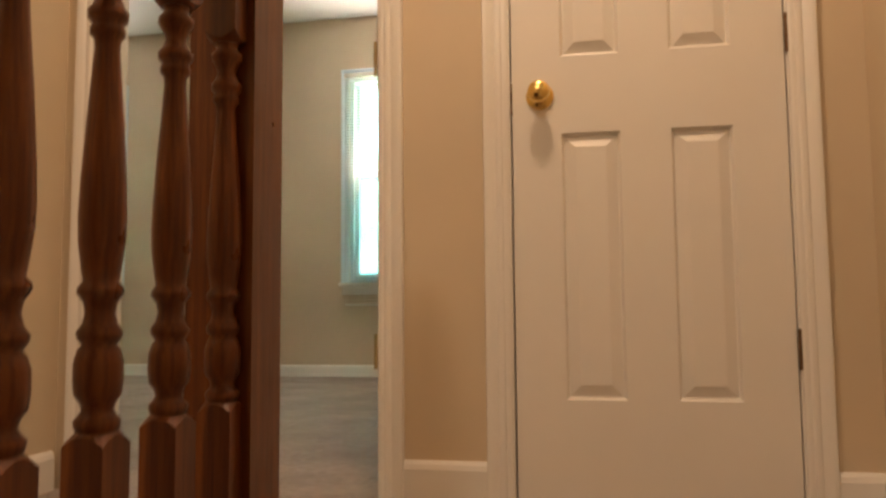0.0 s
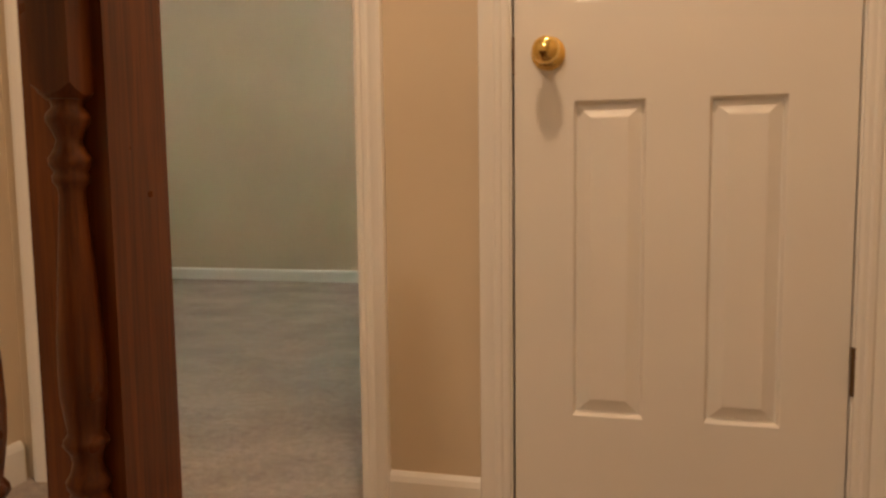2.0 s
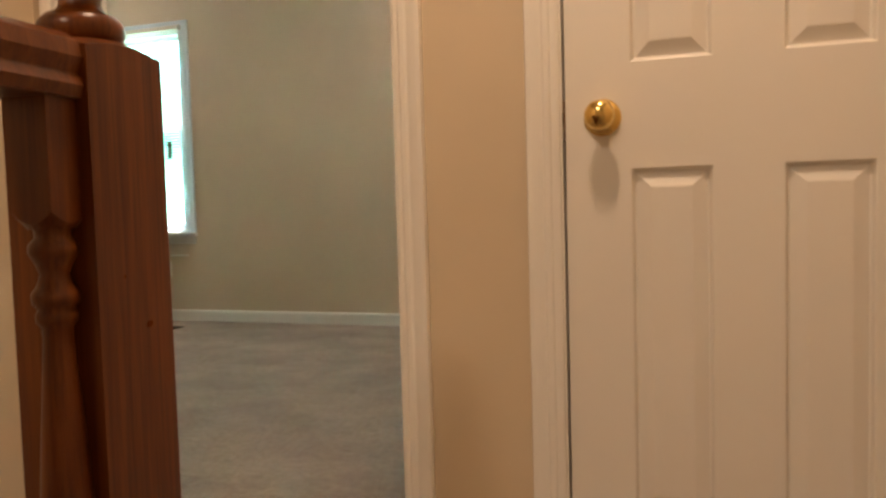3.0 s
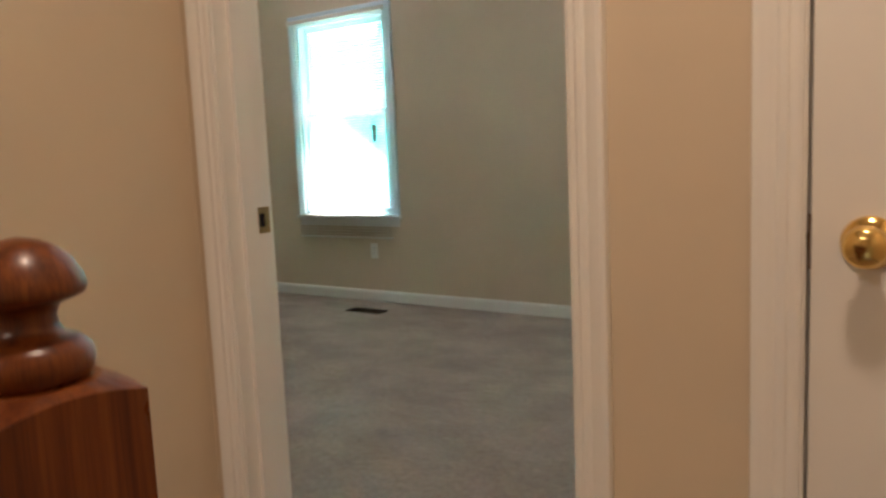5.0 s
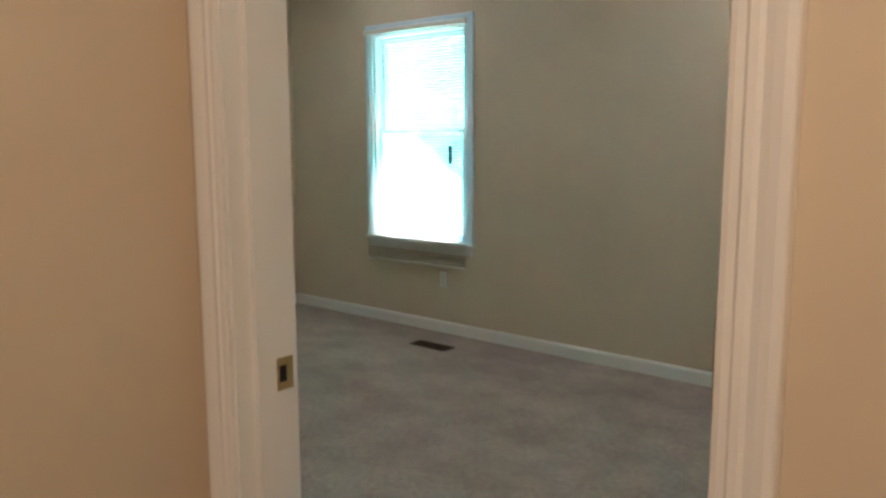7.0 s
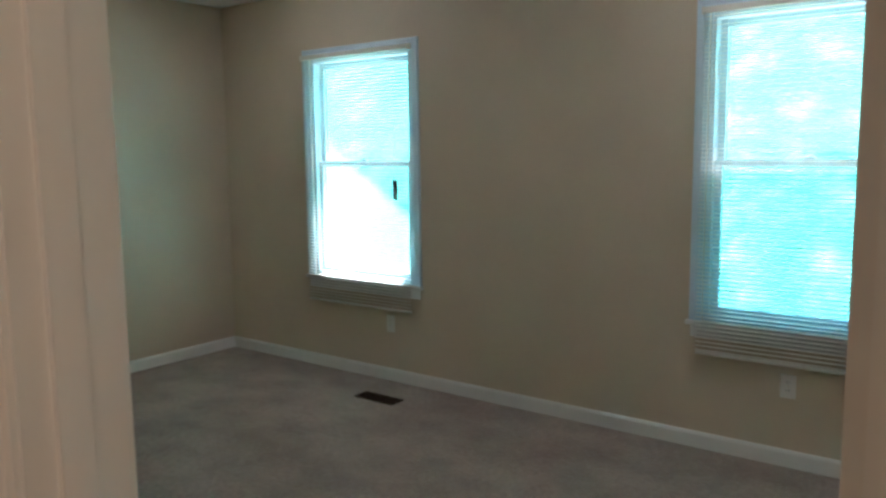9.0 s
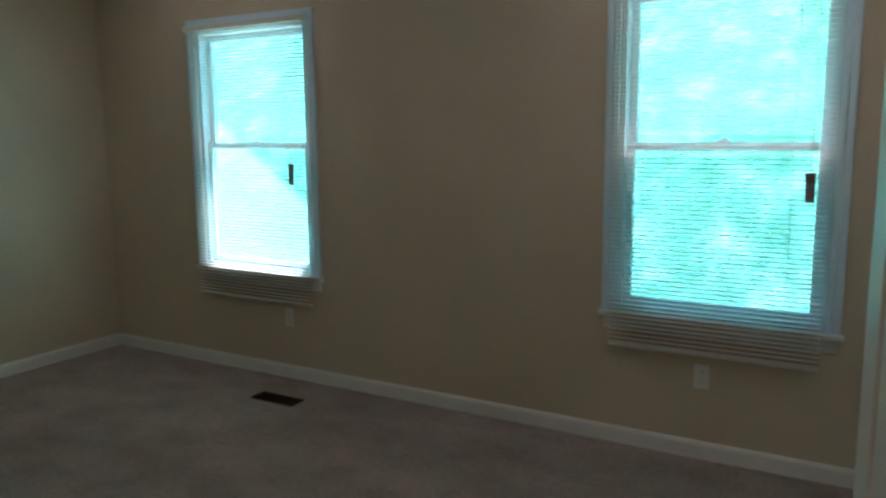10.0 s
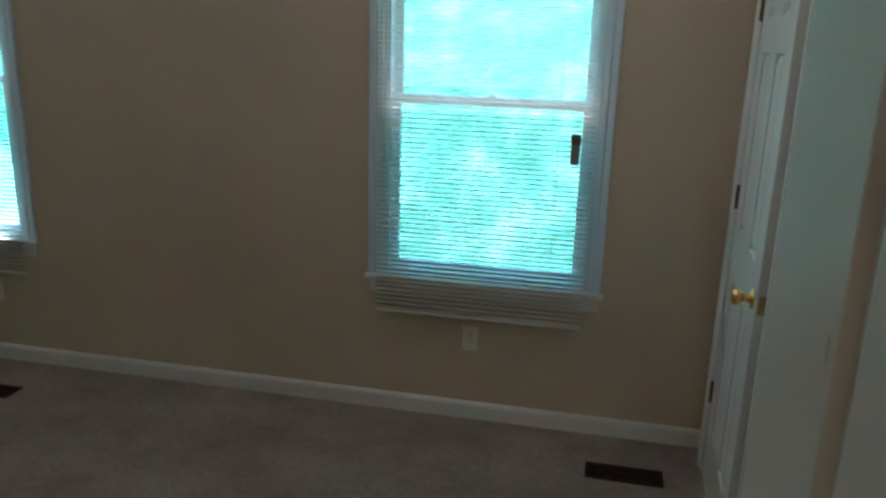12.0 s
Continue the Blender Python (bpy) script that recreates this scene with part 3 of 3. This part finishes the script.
TURNING = [(0.0165, 0.332), (0.0205, 0.340), (0.0215, 0.347), (0.017, 0.352), (0.0145, 0.357), (0.0165, 0.364), (0.0215, 0.371), (0.0228, 0.385), (0.0225, 0.402), (0.0195, 0.413),
           (0.016, 0.418), (0.020, 0.424), (0.0212, 0.430), (0.016, 0.438), (0.0138, 0.448), (0.0155, 0.458), (0.0215, 0.467), (0.021, 0.472), (0.0165, 0.478), (0.0185, 0.492),
           (0.0215, 0.515), (0.0222, 0.540), (0.021, 0.575), (0.0175, 0.630), (0.0138, 0.680), (0.012, 0.706), (0.0125, 0.716), (0.0165, 0.721), (0.0168, 0.727), (0.0145, 0.731),
           (0.019, 0.737), (0.0195, 0.744), (0.015, 0.750), (0.0115, 0.760), (0.015, 0.770), (0.0198, 0.778), (0.0195, 0.785), (0.014, 0.791), (0.0145, 0.796), (0.0178, 0.801)]


def balustrade():
    root = empty("balustrade", pose(RAIL_X, NOSE_Y, 0))
    tagged(root, "red-brown stained wooden balustrade with turned balusters", "balustrade")
    y0 = -0.83
    nb = bmesh.new()
    square_block(nb, 0.0465, 0.0, 0.956, top_cut=0.35)
    post = part("newel_post", moved(nb, pose(-0.013, y0 - NOSE_Y, 0)), WOOD, root)
    fin = [(0.024, 0.958), (0.032, 0.960), (0.0355, 0.965), (0.0370, 0.972), (0.0355, 0.979), (0.030, 0.985), (0.022, 0.988), (0.0185, 0.993), (0.0175, 0.999), (0.020, 1.006),
           (0.028, 1.009), (0.0345, 1.012), (0.0360, 1.016), (0.0345, 1.023), (0.029, 1.032), (0.0215, 1.040), (0.012, 1.045), (0.002, 1.047)]
    part("finial", moved(lathe(fin, 28), pose(-0.013, y0 - NOSE_Y, 0)), WOOD, post, "turned wooden finial")
    bl = bmesh.new()
    square_block(bl, 0.0215, 0.0, 0.334, top_cut=1.1)
    low = bpy.data.meshes.new("base_block")
    bmesh.ops.recalc_face_normals(bl, faces=bl.faces)
    bl.to_mesh(low)
    bl.free()
    low.materials.append(WOOD)
    bt = bmesh.new()
    square_block(bt, 0.0215, 0.802, 0.906, bottom_cut=1.1)
    up = bpy.data.meshes.new("top_block")
    bmesh.ops.recalc_face_normals(bt, faces=bt.faces)
    bt.to_mesh(up)
    bt.free()
    up.materials.append(WOOD)
    tn = lathe(TURNING, 20)
    turn = bpy.data.meshes.new("baluster")
    bmesh.ops.recalc_face_normals(tn, faces=tn.faces)
    tn.to_mesh(turn)
    tn.free()
    turn.materials.append(WOOD)
    y = -0.888
    k = 0
    while y > BACK_Y + 0.15:
        ba = piece("baluster", turn, root, pose(0, y - NOSE_Y, 0, 0, 0, 13 * k))
        lo = piece("base_block", low, ba, pose(0, 0, 0, 0, 0, -13 * k))
        hi = piece("top_block", up, ba, pose(0, 0, 0, 0, 0, -13 * k))
        y -= 0.125
        k += 1
    rail = [(-0.028, 0.905), (0.028, 0.905), (0.031, 0.915), (0.026, 0.925), (0.031, 0.938), (0.028, 0.952), (0.014, 0.960), (-0.014, 0.960), (-0.028, 0.952), (-0.031, 0.938), (-0.026, 0.925), (-0.031, 0.915)]
    part("handrail", prism(rail, lambda u, v: (u, y0 - 0.0475 - NOSE_Y, v), lambda u, v: (u, BACK_Y + 0.002 - NOSE_Y, v)), WOOD, root, "moulded wooden handrail")
    return root


balustrade()


def stairs():
    root = empty("staircase", pose(0, NOSE_Y, 0))
    tagged(root, "carpeted staircase rising to the landing", "staircase")
    for i in range(STEPS):
        z = -RISE * (i + 1)
        y1 = -RUN * i
        prof = [(y1 - 0.001, z - 0.19), (y1 - 0.001, z), (y1 - RUN - 0.015, z), (y1 - RUN - 0.026, z - 0.010), (y1 - RUN - 0.022, z - 0.028), (y1 - RUN, z - 0.034), (y1 - RUN, z - 0.19)]
        part("step", prism(prof, lambda u, v: (-0.232, u, v), lambda u, v: (X_RIGHT - 0.002, u, v)), CARPET, root)
    return root


stairs()


# ---------------------------------------------------------------- fixtures
def wall_plate(name, m, label, category, kind):
    root = empty(name, m)
    tagged(root, label, category)
    part("cover_plate", boxes((-0.035, 0.035, -0.005, -0.0005, -0.0575, 0.0575), bevel=0.002), PLATE, root)
    if kind == "outlet":
        for z in (-0.02, 0.02):
            f = part("socket", boxes((-0.0165, 0.0165, -0.0068, -0.0052, z - 0.014, z + 0.014), bevel=0.0006), PLATE, root)
            for x in (-0.006, 0.006):
                part("slot", boxes((x - 0.001, x + 0.001, -0.0072, -0.0069, z - 0.003, z + 0.006)), DARK, f)
        part("screw", moved(lathe([(0.003, 0), (0.002, 0.001)], 8), pose(0, -0.0052, 0, 90)), DULL_BRASS, root)
    else:
        part("toggle_frame", boxes((-0.006, 0.006, -0.0062, -0.0052, -0.013, 0.013)), PLATE, root)
        part("toggle", boxes((-0.004, 0.004, -0.016, -0.0063, 0.0, 0.008), bevel=0.001), PLATE, root)
        for z in (-0.03, 0.03):
            part("screw", moved(lathe([(0.003, 0), (0.002, 0.001)], 8), pose(0, -0.0052, z, 90)), PLATE, root)
    return root


wall_plate("wall_outlet", pose(-3.54, BED_Y, 0.385), "ivory wall outlet under a window", "outlet", "outlet")
wall_plate("wall_outlet", pose(-1.09, BED_Y, 0.39), "ivory wall outlet under a window", "outlet", "outlet")
wall_plate("light_switch", pose(X_LEFT, -0.435, 1.173, 0, 0, 90), "ivory toggle light switch on the landing wall", "light switch", "switch")


def floor_register(x0, x1, y0, y1):
    root = empty("floor_register", pose((x0 + x1) / 2, (y0 + y1) / 2, 0.0))
    tagged(root, "dark brown metal floor register in the carpet", "floor vent", "floor vents of the bedroom")
    w, d = (x1 - x0) / 2, (y1 - y0) / 2
    # dark sheet in place of the shade inside the duct
    part("duct_shade", boxes((-w + 0.012, w - 0.012, -d + 0.012, d - 0.012, 0.0004, 0.0012)), DARK, root)
    part("frame", boxes((-w, w, -d, -d + 0.014, 0.0002, 0.006), (-w, w, d - 0.014, d, 0.0002, 0.006), (-w, -w + 0.014, -d + 0.014, d - 0.014, 0.0002, 0.006), (w - 0.014, w, -d + 0.014, d - 0.014, 0.0002, 0.006)), BROWN_METAL, root)
    n = 18
    me = boxes((-0.0022, 0.0022, -d + 0.0145, d - 0.0145, 0.0014, 0.0055))
    m2 = bpy.data.meshes.new("slat")
    me.to_mesh(m2)
    me.free()
    m2.materials.append(BROWN_METAL)
    for i in range(n):
        piece("slat", m2, root, pose(-w + 0.02 + (2 * w - 0.04) * (i + 0.5) / n, 0, 0))
    part("divider", boxes((-w + 0.0145, w - 0.0145, -0.003, 0.003, 0.0015, 0.0058)), BROWN_METAL, root)
    return root


floor_register(-3.51, -3.205, 3.01, 3.125)
floor_register(-0.54, -0.232, 3.035, 3.15)

# ceiling light that throws the knob's shadow down the closet door
def ceiling_light(x, y):
    root = empty("ceiling_light", pose(x, y, CEIL))
    tagged(root, "unseen flush ceiling light with a brass rim and frosted glass", "ceiling light")
    part("rim", lathe([(0.02, -0.002), (0.15, -0.002), (0.155, -0.012), (0.15, -0.022), (0.14, -0.024)], 32, False), BRASS, root)
    part("shade", lathe([(0.14, -0.0245), (0.139, -0.03), (0.13, -0.04), (0.126, -0.046)], 32, False), LAMP_GLASS, root, "frosted glass shade")
    return root


ceiling_light(LAMP_AT[0], LAMP_AT[1])
# unseen fixture, added only to go with the hall fill
ceiling_light(-0.5, -3.1)


# ---------------------------------------------------------------- outside
def ground():
    def height(x, y):
        t = max(0.0, min(1.0, (y - 7) / 30))
        s = t * t * (3 - 2 * t)
        return -3.0 + 11.5 * s + 0.5 * noise.noise(Vector((x * 0.09, y * 0.09, 0))) + 0.12 * noise.noise(Vector((x * 0.6, y * 0.6, 3)))
    xs = [-900, -400, -200, -120, -80] + [-60 + 1.5 * i for i in range(70)] + [60, 90, 150, 300, 900]
    ys = [-900, -300, -100, -40, -15, -8] + [-6 + 1.2 * i for i in range(50)] + [60, 80, 120, 200, 400, 900]
    verts = [(x, y, height(x, y)) for x in xs for y in ys]
    n = len(ys)
    faces = [(i * n + j, i * n + n + j, i * n + n + j + 1, i * n + j + 1) for i in range(len(xs) - 1) for j in range(n - 1)]
    structure(new("ground", mesh_of("ground", verts, faces, GROUND, True)), "sunlit grassy hillside with leaf litter", "ground")
    return height


height = ground()

LEAF_V = [(-0.09, 0, 0), (0, 0.05, 0.02), (0.12, 0, 0), (0, -0.05, 0.02)]


def tree(x, y, h, seed):
    r = random.Random(seed)
    root = empty("tree", pose(x, y, height(x, y) - 0.1))
    tagged(root, "leafy green broadleaf tree on the hillside", "tree", "trees outside")
    verts, faces = [], []
    def limb(p, q, r0, r1, n=7):
        d = (q - p).normalized()
        u = d.orthogonal().normalized()
        v = d.cross(u)
        s = len(verts)
        for c, rad in ((p, r0), (p.lerp(q, 0.5) + u * r0 * 0.5, (r0 + r1) / 2), (q, r1)):
            for k in range(n):
                a = 2 * math.pi * k / n
                verts.append(tuple(c + (u * math.cos(a) + v * math.sin(a)) * rad))
        for i in range(2):
            for k in range(n):
                faces.append((s + i * n + k, s + i * n + (k + 1) % n, s + i * n + n + (k + 1) % n, s + i * n + n + k))
    top = Vector((r.uniform(-0.4, 0.4), r.uniform(-0.4, 0.4), h * 0.8))
    limb(Vector((0, 0, 0)), top, h * 0.022, h * 0.006)
    tips = []
    for i in range(16):
        f = r.uniform(0.25, 0.95)
        p = top * f
        a = r.uniform(0, 2 * math.pi)
        ln = h * r.uniform(0.16, 0.32) * (1.15 - f * 0.6)
        q = p + Vector((math.cos(a) * ln, math.sin(a) * ln, ln * r.uniform(0.2, 0.8)))
        limb(p, q, h * 0.008, h * 0.002, 5)
        tips += [p.lerp(q, 0.6), q, q + Vector((r.uniform(-1, 1), r.uniform(-1, 1), r.uniform(-0.5, 1))) * h * 0.05]
    me = mesh_of("trunk", verts, faces, BARK, True)
    piece("trunk", me, root)
    lv, lf = [], []
    for c in tips:
        rad = h * r.uniform(0.05, 0.10)
        for _ in range(90):
            d = Vector((r.gauss(0, 1), r.gauss(0, 1), r.gauss(0, 0.7)))
            p = c + d * rad * 0.6
            m = Matrix.Translation(p) @ Euler((r.uniform(-0.9, 0.9), r.uniform(-0.9, 0.9), r.uniform(0, 6.3))).to_matrix().to_4x4()
            s = len(lv)
            sc = r.uniform(0.9, 1.9)
            lv += [tuple(m @ (Vector(v) * sc)) for v in LEAF_V]
            lf.append((s, s + 1, s + 2, s + 3))
    cm = bpy.data.meshes.new("crown")
    cm.from_pydata(lv, [], lf)
    cm.materials.append(LEAF)
    piece("crown", cm, root)
    return root


for x, y, h, s in ((-19, 40, 9, 1), (-31, 38, 10, 2), (-8, 42, 9, 3), (2, 41, 10, 4), (-43, 36, 9, 5), (12, 43, 9, 6)):
    tree(x, y, h, s)

# unseen gable roof of this house; its added overhang shades the window wall diagonally
rk = lambda x: 4.546 - 0.70 * (x + 3.5)
RX0, RX1, RX2 = BED_L - 1.2, -1.05, 1.2
bmr = prism([(RX0, rk(RX0)), (RX1, rk(RX1)), (RX1, rk(RX1) + 0.16), (RX0, rk(RX0) + 0.16)], lambda u, v: (u, BACK_Y - 0.6, v), lambda u, v: (u, BED_Y + OUT + 0.002, v))
structure(part("roof", bmr, ROOF), "grey shingled slope of the gable roof", "roof")
bmo = prism([(RX0, rk(RX0)), (RX2, rk(RX2)), (RX2, rk(RX2) + 0.16), (RX0, rk(RX0) + 0.16)], lambda u, v: (u, BED_Y + OUT + 0.004, v), lambda u, v: (u, BED_Y + OUT + 1.216, v))
structure(part("shade_overhang", bmo, ROOF), "unseen roof overhang added to shade the windows along a diagonal", "roof")
bmw = prism([(BED_L - T, CEIL + 0.151), (-1.05, CEIL + 0.151), (-1.05, rk(-1.05) - 0.004), (BED_L - T, rk(BED_L - T) - 0.004)], lambda u, v: (u, BED_Y + 0.02, v), lambda u, v: (u, BED_Y + OUT, v))
structure(part("wall_gable", bmw, SIDING), "cream gable wall above the bedroom", "wall")
structure(part("wall_outer", boxes((BED_L - T, 1.0, BED_Y, BED_Y + OUT, -3.4, -0.001)), SIDING), "cream outer wall below the bedroom", "wall")
